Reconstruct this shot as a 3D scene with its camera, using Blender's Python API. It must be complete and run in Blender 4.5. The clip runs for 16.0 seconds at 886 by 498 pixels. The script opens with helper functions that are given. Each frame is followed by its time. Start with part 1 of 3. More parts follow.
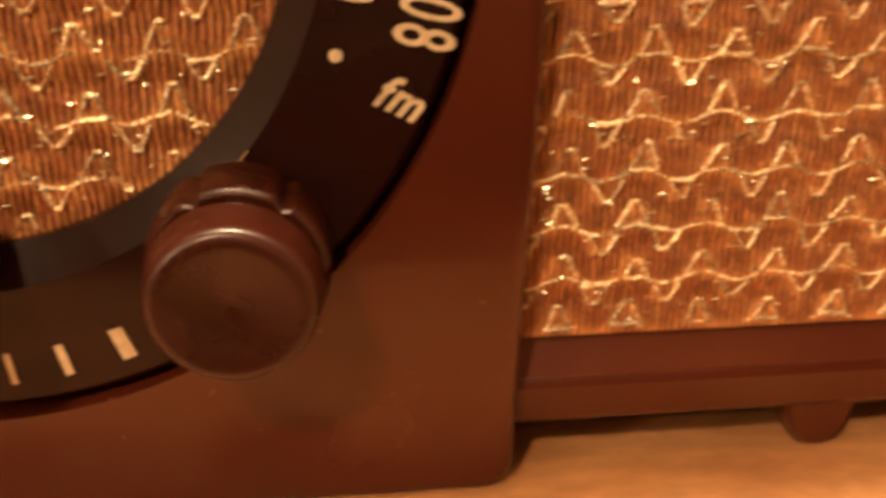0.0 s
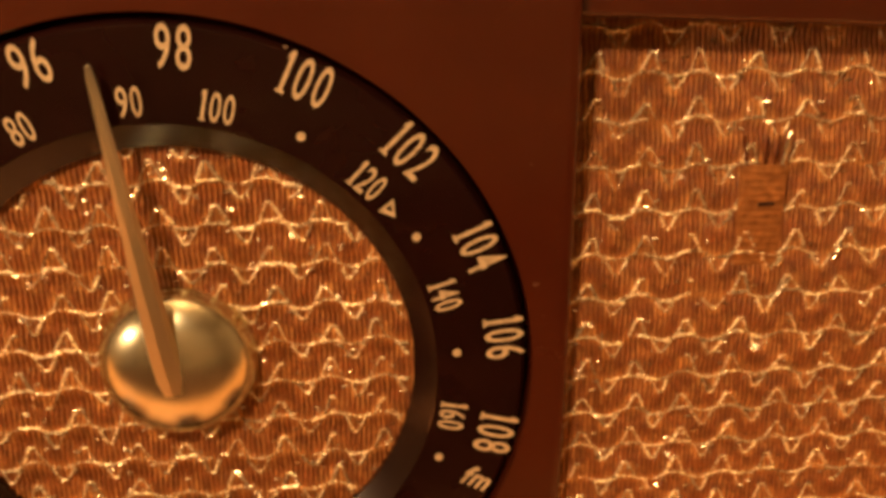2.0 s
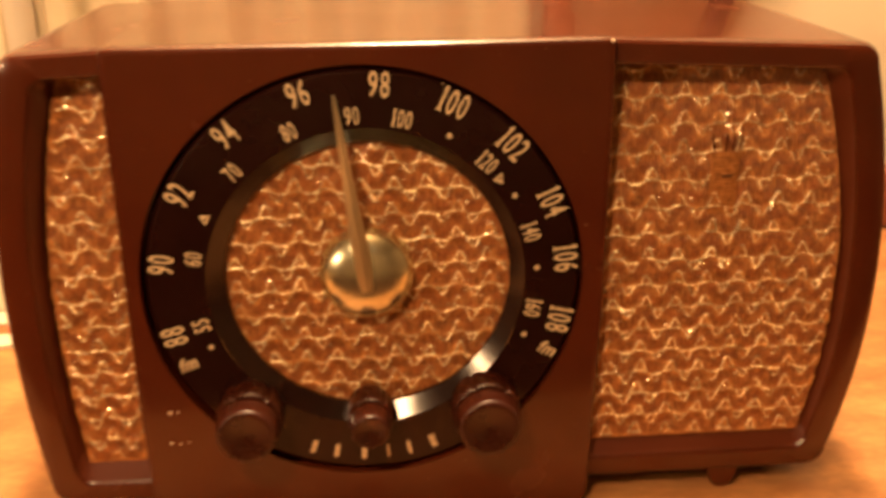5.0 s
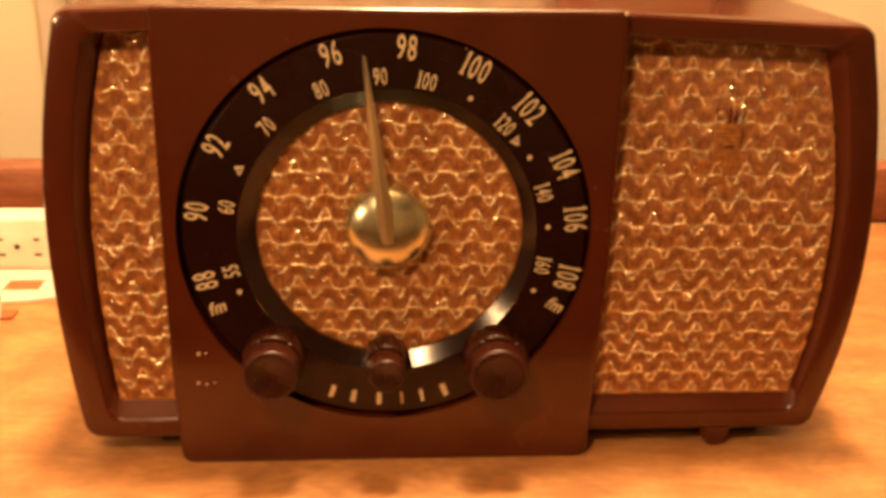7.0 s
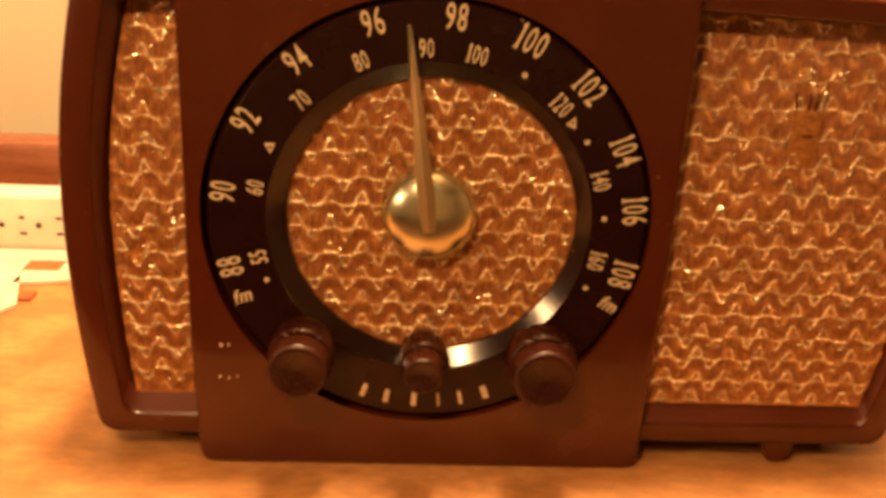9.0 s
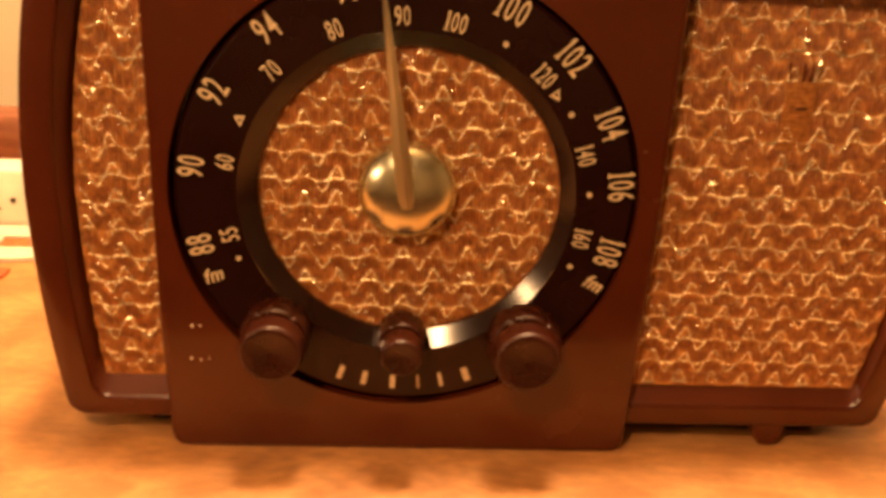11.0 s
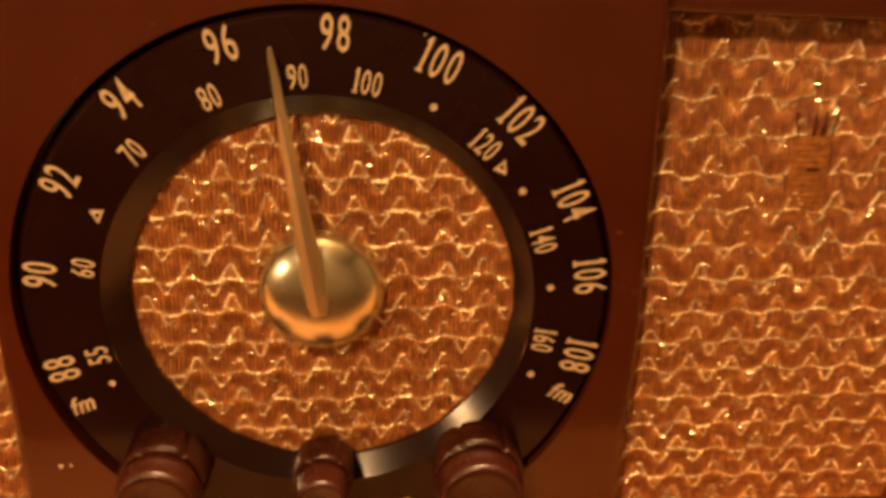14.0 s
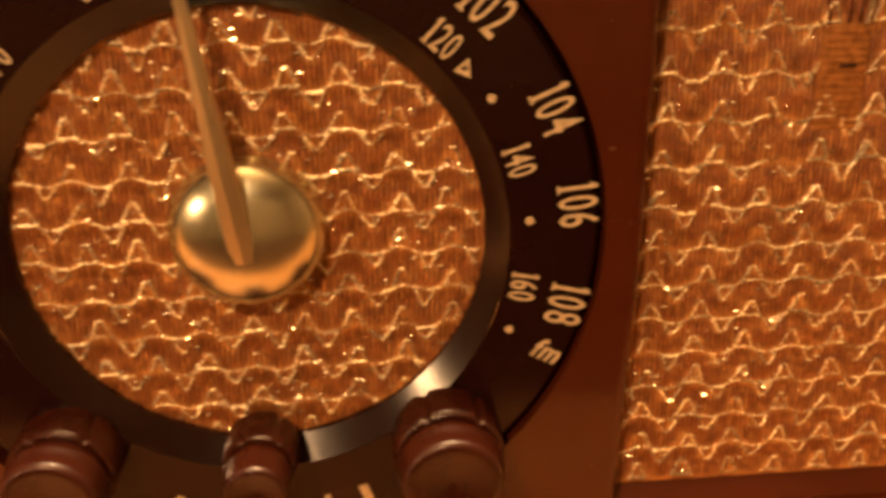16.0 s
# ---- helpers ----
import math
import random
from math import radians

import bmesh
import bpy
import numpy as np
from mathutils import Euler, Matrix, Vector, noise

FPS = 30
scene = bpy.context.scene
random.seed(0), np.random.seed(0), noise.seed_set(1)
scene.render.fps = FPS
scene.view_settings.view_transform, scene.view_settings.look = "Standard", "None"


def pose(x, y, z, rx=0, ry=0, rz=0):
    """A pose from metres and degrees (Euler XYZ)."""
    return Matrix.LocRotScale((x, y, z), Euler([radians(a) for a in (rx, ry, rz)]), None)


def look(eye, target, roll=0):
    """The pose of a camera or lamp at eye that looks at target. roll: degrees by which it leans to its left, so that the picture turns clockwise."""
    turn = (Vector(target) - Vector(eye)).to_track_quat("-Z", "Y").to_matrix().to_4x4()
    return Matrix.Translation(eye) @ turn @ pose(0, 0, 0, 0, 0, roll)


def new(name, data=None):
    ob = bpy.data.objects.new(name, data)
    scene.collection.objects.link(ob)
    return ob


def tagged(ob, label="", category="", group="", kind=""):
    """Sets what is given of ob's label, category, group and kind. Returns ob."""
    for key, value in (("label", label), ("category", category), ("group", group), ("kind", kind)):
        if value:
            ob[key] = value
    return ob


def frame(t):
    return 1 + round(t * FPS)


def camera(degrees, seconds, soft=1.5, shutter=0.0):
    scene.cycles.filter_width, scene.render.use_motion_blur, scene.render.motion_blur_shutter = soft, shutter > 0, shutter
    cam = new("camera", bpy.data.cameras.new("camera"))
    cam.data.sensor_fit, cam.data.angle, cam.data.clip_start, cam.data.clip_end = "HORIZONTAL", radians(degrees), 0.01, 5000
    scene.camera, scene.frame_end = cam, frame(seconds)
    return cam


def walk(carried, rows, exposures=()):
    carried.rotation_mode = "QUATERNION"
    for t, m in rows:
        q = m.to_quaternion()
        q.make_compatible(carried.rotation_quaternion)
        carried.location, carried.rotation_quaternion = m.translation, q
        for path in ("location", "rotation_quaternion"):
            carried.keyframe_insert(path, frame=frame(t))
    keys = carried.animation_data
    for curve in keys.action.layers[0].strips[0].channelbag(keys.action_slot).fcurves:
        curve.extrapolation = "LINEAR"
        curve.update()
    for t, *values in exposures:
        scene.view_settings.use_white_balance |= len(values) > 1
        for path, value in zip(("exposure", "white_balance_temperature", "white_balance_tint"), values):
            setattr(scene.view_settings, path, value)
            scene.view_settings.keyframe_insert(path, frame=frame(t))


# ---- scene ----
cam = camera(49.5, 16.0, soft=3.9, shutter=0.5)
PATH = [
    (0, (0.0631, -0.1393, 0.1160), (0.2391, 1.5971, -0.7537), 0.08),
    (0.5, (0.0764, -0.1521, 0.1226), (0.2735, 1.6078, -0.6936), 0.43),
    (1, (0.0659, -0.1745, 0.1581), (0.2276, 1.5940, -0.6475), 0.35),
    (1.5, (0.0551, -0.1997, 0.1937), (0.1478, 1.6254, -0.4866), -1.20),
    (2, (0.0460, -0.2037, 0.2112), (0.1948, 1.6130, -0.4817), -0.32),
    (2.5, (0.0452, -0.2117, 0.2203), (0.1699, 1.6046, -0.4782), 0.19),
    (3, (0.0355, -0.2310, 0.2188), (0.1327, 1.6036, -0.4348), 0.76),
    (3.5, (0.0267, -0.2451, 0.2231), (0.1524, 1.5786, -0.4557), 1.83),
    (4, (0.0174, -0.2803, 0.2391), (0.1481, 1.5336, -0.4647), 1.87),
    (4.5, (0.0174, -0.2942, 0.2435), (0.2139, 1.5063, -0.4792), 1.80),
    (5, (0.0047, -0.3408, 0.2501), (0.1361, 1.4700, -0.4614), -0.61),
    (5.2, (-0.0023, -0.3588, 0.2521), (0.1261, 1.4585, -0.4446), -0.31),
    (7.3, (-0.0033, -0.3696, 0.2405), (0.1130, 1.4442, -0.4645), 1.61),
    (7.5, (0.0017, -0.3676, 0.2405), (0.0917, 1.4545, -0.4481), 1.41),
    (8, (-0.0023, -0.3599, 0.2379), (0.0798, 1.4625, -0.4513), 1.76),
    (8.5, (-0.0019, -0.3528, 0.2393), (0.0626, 1.4681, -0.4555), 1.84),
    (9, (-0.0071, -0.3394, 0.2280), (0.0605, 1.4719, -0.4910), 2.26),
    (9.2, (-0.0076, -0.3347, 0.2294), (0.0595, 1.4642, -0.5203), 2.52),
    (11.3, (0.0001, -0.3220, 0.2243), (0.0826, 1.4637, -0.5546), 2.27),
    (11.5, (-0.0016, -0.3186, 0.2313), (0.0986, 1.4554, -0.5720), 2.66),
    (12, (-0.0052, -0.3139, 0.2326), (0.1196, 1.4816, -0.5176), 3.08),
    (12.5, (0.0046, -0.2971, 0.2496), (0.1311, 1.5048, -0.4848), 1.51),
    (13, (0.0118, -0.2832, 0.2446), (0.1414, 1.5055, -0.5211), 0.32),
    (13.5, (0.0248, -0.2593, 0.2362), (0.1595, 1.5319, -0.5228), 0.46),
    (14, (0.0209, -0.2466, 0.2273), (0.1223, 1.5383, -0.5512), 0.38),
    (14.5, (0.0088, -0.2286, 0.2187), (0.0877, 1.5427, -0.5929), 0.68),
    (15, (-0.0032, -0.2246, 0.1972), (0.0915, 1.5515, -0.6023), 2.02),
    (15.5, (0.0091, -0.2154, 0.1935), (0.1259, 1.5636, -0.5963), 0.28),
    (16, (0.0304, -0.2045, 0.1944), (0.1609, 1.5649, -0.6147), -0.91),
]
TINTS = [(0, 0.46, 5250, 0), (0.6, 0.42, 5250, 0), (1.1, 0.27, 5250, 0), (1.8, 0.11, 6500, 10), (4.0, 0.09, 6300, 10), (7.5, 0.06, 6850, 11), (9.0, 0.06, 7050, 12), (11.5, 0.08, 7050, 14), (13, 0.08, 7150, 13), (16, 0.08, 6750, 12)]
walk(cam, [(t, look(eye, target, roll)) for t, eye, target, roll in PATH], TINTS)

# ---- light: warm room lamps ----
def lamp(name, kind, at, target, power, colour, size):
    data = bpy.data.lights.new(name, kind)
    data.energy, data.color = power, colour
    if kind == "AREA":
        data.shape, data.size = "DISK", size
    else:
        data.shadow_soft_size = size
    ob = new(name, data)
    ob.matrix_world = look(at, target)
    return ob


world = bpy.data.worlds.new("room_dusk")
scene.world = world
world.use_nodes = True
world.node_tree.nodes["Background"].inputs[0].default_value = (1.0, 0.6, 0.3, 1)
world.node_tree.nodes["Background"].inputs[1].default_value = 0.02
WARM = (1.0, 0.575, 0.27)
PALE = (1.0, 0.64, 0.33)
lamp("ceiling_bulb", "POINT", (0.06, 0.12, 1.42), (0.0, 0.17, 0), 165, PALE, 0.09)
lamp("front_lamp", "AREA", (-0.17, -0.48, 0.61), (0, 0, 0.1), 4.0, WARM, 0.07)
lamp("side_lamp", "AREA", (-0.607, -0.384, 0.321), (0, 0, 0.1), 1.8, WARM, 0.06)


# ---- materials ----
def mat(name, colour, second=None, scale=30, rough=0.5, metal=0.0, bump=0.0, bump_scale=400, stretch=(1, 1, 1), rough_var=0.1,
        ior=1.5, coat=0.0, island=0.0, spots=None, depth=0.001, turn=0, grain=0.0, yarn=None):
    m = bpy.data.materials.new(name)
    m.use_nodes = True
    nt = m.node_tree
    b = nt.nodes["Principled BSDF"]
    co = nt.nodes.new("ShaderNodeTexCoord")
    mp = nt.nodes.new("ShaderNodeMapping")
    mp.inputs["Scale"].default_value = stretch
    mp.inputs["Rotation"].default_value = (0, 0, radians(turn))
    nt.links.new(co.outputs["Object"], mp.inputs["Vector"])
    n1 = nt.nodes.new("ShaderNodeTexNoise")
    n1.inputs["Scale"].default_value, n1.inputs["Detail"].default_value = scale, 6
    nt.links.new(mp.outputs[0], n1.inputs["Vector"])
    n2 = nt.nodes.new("ShaderNodeTexNoise")
    n2.inputs["Scale"].default_value, n2.inputs["Detail"].default_value = bump_scale, 4
    nt.links.new(mp.outputs[0], n2.inputs["Vector"])
    ramp = nt.nodes.new("ShaderNodeValToRGB")
    second = second or tuple(0.75 * c for c in colour)
    ramp.color_ramp.elements[0].position, ramp.color_ramp.elements[1].position = 0.35, 0.68
    ramp.color_ramp.elements[0].color, ramp.color_ramp.elements[1].color = (*second, 1), (*colour, 1)
    nt.links.new(n1.outputs[0], ramp.inputs[0])
    out = ramp.outputs[0]
    if yarn:
        at = nt.nodes.new("ShaderNodeAttribute")
        at.attribute_name = "yarn"
        my = nt.nodes.new("ShaderNodeMix")
        my.data_type = "RGBA"
        nt.links.new(at.outputs["Fac"], my.inputs[0])
        nt.links.new(out, my.inputs[6])
        my.inputs[7].default_value = (*yarn, 1)
        out = my.outputs[2]
    if grain:
        gv = nt.nodes.new("ShaderNodeHueSaturation")
        gr = nt.nodes.new("ShaderNodeMapRange")
        gr.inputs[1].default_value, gr.inputs[2].default_value, gr.inputs[3].default_value, gr.inputs[4].default_value = 0.3, 0.7, 1 - grain, 1 + grain
        nt.links.new(n2.outputs[0], gr.inputs[0])
        nt.links.new(gr.outputs[0], gv.inputs["Value"])
        nt.links.new(out, gv.inputs["Color"])
        out = gv.outputs[0]
    if spots:
        sp = nt.nodes.new("ShaderNodeTexNoise")
        sp.inputs["Scale"].default_value, sp.inputs["Detail"].default_value = spots[0], 3
        nt.links.new(mp.outputs[0], sp.inputs["Vector"])
        sr = nt.nodes.new("ShaderNodeMapRange")
        sr.inputs[1].default_value, sr.inputs[2].default_value = spots[1], spots[1] + 0.12
        nt.links.new(sp.outputs[0], sr.inputs[0])
        mx = nt.nodes.new("ShaderNodeMix")
        mx.data_type = "RGBA"
        nt.links.new(sr.outputs[0], mx.inputs[0])
        nt.links.new(out, mx.inputs[6])
        mx.inputs[7].default_value = (*spots[2], 1)
        out = mx.outputs[2]
    if island:
        g = nt.nodes.new("ShaderNodeNewGeometry")
        hs = nt.nodes.new("ShaderNodeHueSaturation")
        mr = nt.nodes.new("ShaderNodeMapRange")
        mr.inputs[3].default_value, mr.inputs[4].default_value = 1 - island, 1 + island
        nt.links.new(g.outputs["Random Per Island"], mr.inputs[0])
        nt.links.new(mr.outputs[0], hs.inputs["Value"])
        nt.links.new(out, hs.inputs["Color"])
        out = hs.outputs[0]
    nt.links.new(out, b.inputs["Base Color"])
    rr = nt.nodes.new("ShaderNodeMapRange")
    rr.inputs[3].default_value, rr.inputs[4].default_value = max(0.02, rough - rough_var), rough + rough_var
    nt.links.new(n1.outputs[0], rr.inputs[0])
    nt.links.new(rr.outputs[0], b.inputs["Roughness"])
    b.inputs["Metallic"].default_value, b.inputs["IOR"].default_value = metal, ior
    b.inputs["Coat Weight"].default_value = coat
    b.inputs["Coat Roughness"].default_value = 0.08
    if bump:
        bm = nt.nodes.new("ShaderNodeBump")
        bm.inputs["Strength"].default_value, bm.inputs["Distance"].default_value = bump, depth
        nt.links.new(n2.outputs[0], bm.inputs["Height"])
        nt.links.new(bm.outputs[0], b.inputs["Normal"])
    return m


M_BAKE = mat("brown_bakelite", (0.074, 0.0136, 0.0032), (0.059, 0.0100, 0.0024), 25, 0.25, bump=0.06, bump_scale=900, ior=1.40, coat=0.35, rough_var=0.07, depth=0.0004,
             spots=(260, 0.74, (0.22, 0.12, 0.07)))
# the panel's bakelite left unpolished, its colour lifted for the lit ledge
M_RECESS = mat("dull_lifted_bakelite", (0.096, 0.0188, 0.0048), (0.077, 0.0145, 0.0037), 25, 0.36, bump=0.1, bump_scale=900, ior=1.5, depth=0.0004)
M_KNOB = mat("knob_bakelite", (0.038, 0.0076, 0.0030), (0.027, 0.0056, 0.0023), 60, 0.28, bump=0.05, bump_scale=700, ior=1.46, rough_var=0.06, depth=0.0004)
tangent = M_KNOB.node_tree.nodes.new("ShaderNodeTangent")
tangent.direction_type, tangent.axis = "RADIAL", "Y"
M_KNOB.node_tree.links.new(tangent.outputs[0], M_KNOB.node_tree.nodes["Principled BSDF"].inputs["Tangent"])
M_KNOB.node_tree.nodes["Principled BSDF"].inputs["Anisotropic"].default_value = 0.75
M_RING = mat("black_dial_enamel", (0.017, 0.0045, 0.0032), (0.012, 0.0032, 0.0024), 40, 0.13, ior=1.34, rough_var=0.04)
M_BEVEL = mat("dark_bevel_enamel", (0.017, 0.0050, 0.0035), (0.011, 0.0035, 0.0025), 60, 0.18, ior=1.53, rough_var=0.03)
M_IVORY = mat("ivory_print", (0.72, 0.59, 0.38), (0.52, 0.40, 0.24), 500, 0.5)
M_BRASS = mat("polished_brass", (0.80, 0.82, 0.64), (0.67, 0.68, 0.50), 80, 0.25, metal=1.0, bump=0.05, bump_scale=500, rough_var=0.06, depth=0.0004)
M_BRASS_DULL = mat("brushed_brass", (0.66, 0.57, 0.36), (0.54, 0.45, 0.27), 120, 0.38, metal=0.85, bump=0.08, bump_scale=600, stretch=(1, 1, 0.1), depth=0.0004)
M_CLOTH = mat("brown_weave", (0.305, 0.087, 0.0185), (0.15, 0.039, 0.0078), 300, 0.50, yarn=(0.70, 0.33, 0.093), grain=0.35, bump=0.5, bump_scale=2500, rough_var=0.15, depth=0.0006)
M_GOLD = mat("gold_thread", (1.0, 0.86, 0.60), (0.80, 0.58, 0.31), 700, 0.28, metal=0.5, bump=0.7, bump_scale=2600, rough_var=0.15, island=0.55, depth=0.0004)
M_GLINT = mat("glint_metal", (0.98, 0.85, 0.62), None, 900, 0.24, metal=1.0, rough_var=0.08)
M_CREST = mat("tarnished_crest", (0.50, 0.215, 0.060), (0.28, 0.105, 0.026), 420, 0.45, metal=0.2, bump=0.4, bump_scale=900)
M_TABLE = mat("orange_wood", (0.46, 0.225, 0.082), (0.31, 0.135, 0.046), 34, 0.48, bump=0.2, bump_scale=130, stretch=(1, 2, 2), turn=14, grain=0.16, spots=(30, 0.58, (0.36, 0.155, 0.055)))
M_DARKWOOD = mat("red_brown_wood", (0.30, 0.115, 0.060), (0.20, 0.068, 0.034), 14, 0.45, bump=0.15, bump_scale=150, stretch=(1, 8, 8), grain=0.2)
M_WOOD_SHADE = mat("dark_wood_and_shade", (0.05, 0.022, 0.014), (0.03, 0.012, 0.008), 20, 0.4, bump=0.1, bump_scale=150, stretch=(8, 8, 1))
M_WALL = mat("cream_wall_paint", (0.84, 0.77, 0.59), (0.78, 0.70, 0.52), 3, 0.8, bump=0.1, bump_scale=120)
M_CURTAIN = mat("beige_curtain_cloth", (0.60, 0.53, 0.37), (0.48, 0.41, 0.27), 12, 0.85, bump=0.3, bump_scale=900)
# tone of the added walls and ceiling, kept low to limit bounce and reflections
M_ROOM = mat("tan_room_shell", (0.36, 0.27, 0.17), (0.30, 0.22, 0.14), 3, 0.8)
M_LIGHTWOOD = mat("tan_wood", (0.30, 0.185, 0.105), (0.23, 0.135, 0.07), 14, 0.5, stretch=(8, 8, 1))
M_LINEN = mat("white_openwork_cloth", (0.70, 0.65, 0.54), (0.60, 0.54, 0.42), 60, 0.85, bump=0.5, bump_scale=900, grain=0.15)
M_FLOOR = mat("dark_floor_boards", (0.12, 0.06, 0.03), (0.08, 0.038, 0.02), 6, 0.5, stretch=(8, 1, 1))
M_PLASTIC = mat("white_plastic", (0.80, 0.76, 0.66), (0.74, 0.69, 0.58), 30, 0.4, bump=0.05, bump_scale=600)
M_SLOT = mat("dark_socket_slot", (0.05, 0.035, 0.025), None, 200, 0.6)
M_RED = mat("red_woven_square", (0.46, 0.13, 0.04), (0.36, 0.09, 0.03), 300, 0.85, bump=0.4, bump_scale=900)
M_CHIP = mat("pale_chip", (0.75, 0.62, 0.45), None, 300, 0.4)


# ---- mesh helpers ----
def part(name, mesh, material, parent=None, label="", smooth=0.6):
    ob = new(name, mesh)
    mesh.materials.append(material)
    if smooth:
        mesh.polygons.foreach_set("use_smooth", [True] * len(mesh.polygons))
        mesh.set_sharp_from_angle(angle=smooth)
    ob.parent = parent
    if label:
        ob["label"] = label
    return ob


def mesh_of(name, verts, faces):
    me = bpy.data.meshes.new(name)
    me.from_pydata(verts, [], faces)
    me.update()
    return me


def fixed(me):
    bm = bmesh.new()
    bm.from_mesh(me)
    bmesh.ops.recalc_face_normals(bm, faces=bm.faces)
    bm.to_mesh(me)
    bm.free()
    return me


def loft(name, loops, closed=True, cap_first=False, cap_last=False):
    n = len(loops[0])
    verts = [v for lp in loops for v in lp]
    faces = []
    for k in range(len(loops) - 1):
        for i in range(n if closed else n - 1):
            j = (i + 1) % n
            faces.append((k * n + i, k * n + j, (k + 1) * n + j, (k + 1) * n + i))
    if cap_first:
        faces.append(tuple(range(n))[::-1])
    if cap_last:
        faces.append(tuple(range((len(loops) - 1) * n, len(loops) * n)))
    return fixed(mesh_of(name, verts, faces))


def lathe(name, profile, x, z, n=64, cap=True):
    """profile: (y, radius, sideways shift or none) from back to front about an axis along y."""
    loops = [[(x + (shift[0] if shift else 0) + r * math.cos(2 * math.pi * i / n), y, z + r * math.sin(2 * math.pi * i / n)) for i in range(n)] for y, r, *shift in profile]
    return loft(name, loops, True, False, cap)


def box(name, lo, hi, bevel=0.0):
    bm = bmesh.new()
    bmesh.ops.create_cube(bm, size=1)
    for v in bm.verts:
        v.co = Vector([lo[k] + (v.co[k] + 0.5) * (hi[k] - lo[k]) for k in range(3)])
    if bevel:
        bmesh.ops.bevel(bm, geom=bm.edges[:], offset=bevel, segments=2, affect="EDGES", profile=0.5)
    me = bpy.data.meshes.new(name)
    bm.to_mesh(me)
    bm.free()
    return me


# ---- the room: north wall real, other sides added unseen to shape bounce ----
tagged(part("floor", box("floor", (-2.5, -3.0, -0.80), (2.5, 0.60, -0.75)), M_FLOOR), "dark brown floor, unseen, added to close the room", "floor", kind="structure")
tagged(part("wall_north", box("wall_north", (-2.5, 0.44, -0.75), (2.5, 0.54, 1.70)), M_WALL), "warm cream painted wall behind the table", "wall", kind="structure")
tagged(part("wall_south", box("wall_south", (-2.5, -3.0, -0.75), (2.5, -2.9, 1.70)), M_ROOM), "plain tan wall, unseen, added to close the room", "wall", kind="structure")
tagged(part("wall_west", box("wall_west", (-2.6, -2.9, -0.75), (-2.5, 0.44, 1.70)), M_ROOM), "plain tan wall, unseen, added to close the room", "wall", kind="structure")
tagged(part("wall_east", box("wall_east", (2.5, -2.9, -0.75), (2.6, 0.44, 1.70)), M_ROOM), "plain tan wall, unseen, added to close the room", "wall", kind="structure")
tagged(part("ceiling", box("ceiling", (-2.6, -3.0, 1.70), (2.6, 0.54, 1.78)), M_ROOM), "plain tan ceiling, unseen, added to close the room", "ceiling", kind="structure")

tagged(part("trim", box("trim", (-0.276, 0.434, -0.75), (-0.252, 0.4398, 1.70), 0.002), M_PLASTIC), "white painted vertical trim on the wall", "trim", kind="structure")

# ---- table, with a low rail along its back ----
TOP = -0.0036
table = tagged(new("table"), "orange-brown wooden table with visible grain", "table")
part("tabletop", box("tabletop", (-0.75, -0.098, -0.036), (0.75, 0.345, TOP), 0.004), M_TABLE, table)
part("back_rail", box("back_rail", (-0.75, 0.312, TOP + 0.0005), (0.75, 0.338, 0.0412), 0.005), M_DARKWOOD, table, "red-brown wooden back rail")
for lx in (-0.68, 0.68):
    for ly in (-0.02, 0.28):
        part("leg", box("leg", (lx - 0.03, ly - 0.03, -0.75), (lx + 0.03, ly + 0.03, -0.0365), 0.004), M_DARKWOOD, table)


# ---- curtain in folds ----
def curtain(x0, x1, y, z0, z1, folds, depth, label):
    n = folds * 14
    loops = []
    for z in (z0, z0 + 0.3 * (z1 - z0), z1):
        row = []
        for i in range(n + 1):
            u = i / n
            w = depth * math.sin(2 * math.pi * folds * u + 0.8 * math.sin(5 * u)) + 0.3 * depth * math.sin(17 * u)
            row.append((x0 + u * (x1 - x0), y + w, z))
        loops.append(row)
    ob = part("curtain", loft("curtain", loops, False), M_CURTAIN, None, "", 1.0)
    so = ob.modifiers.new("thickness", "SOLIDIFY")
    so.thickness = 0.002
    return tagged(ob, label, "curtain")


curtain(-0.235, 0.125, 0.405, -0.5, 1.2, 6, 0.012, "beige curtain hanging in soft vertical folds")

# ---- chair whose back stands behind the table ----
chair = tagged(new("chair"), "dark-stained wooden chair with tall back posts", "chair")
for px, w in ((0.146, 0.011), (0.272, 0.009)):
    part("back_post", box("back_post", (px - w, 0.375, -0.75), (px + w, 0.395, 0.62), 0.004), M_DARKWOOD if px < 0.2 else M_WOOD_SHADE, chair)
part("back_panel", box("back_panel", (0.1575, 0.381, -0.10), (0.2625, 0.389, 0.55), 0.002), M_LIGHTWOOD, chair, "tan wooden back panel")

# ---- openwork cloth on the table ----
mat_cloth = tagged(new("table_runner"), "white openwork cloth with square openings lying on the table", "table runner")


def strip(x0, y0, x1, y1):
    return part("band", box("band", (x0, y0, TOP + 0.0003), (x1, y1, TOP + 0.0030), 0.0008), M_LINEN, mat_cloth)


def patch(outline, name="band"):
    n = len(outline)
    me = mesh_of(name, [(x, y, TOP + h) for h in (0.0003, 0.0028) for x, y in outline],
                 [tuple(range(n)), tuple(range(n, 2 * n))] + [(k, (k + 1) % n, n + (k + 1) % n, n + k) for k in range(n)])
    return part(name, fixed(me), M_LINEN, mat_cloth, "", 0)


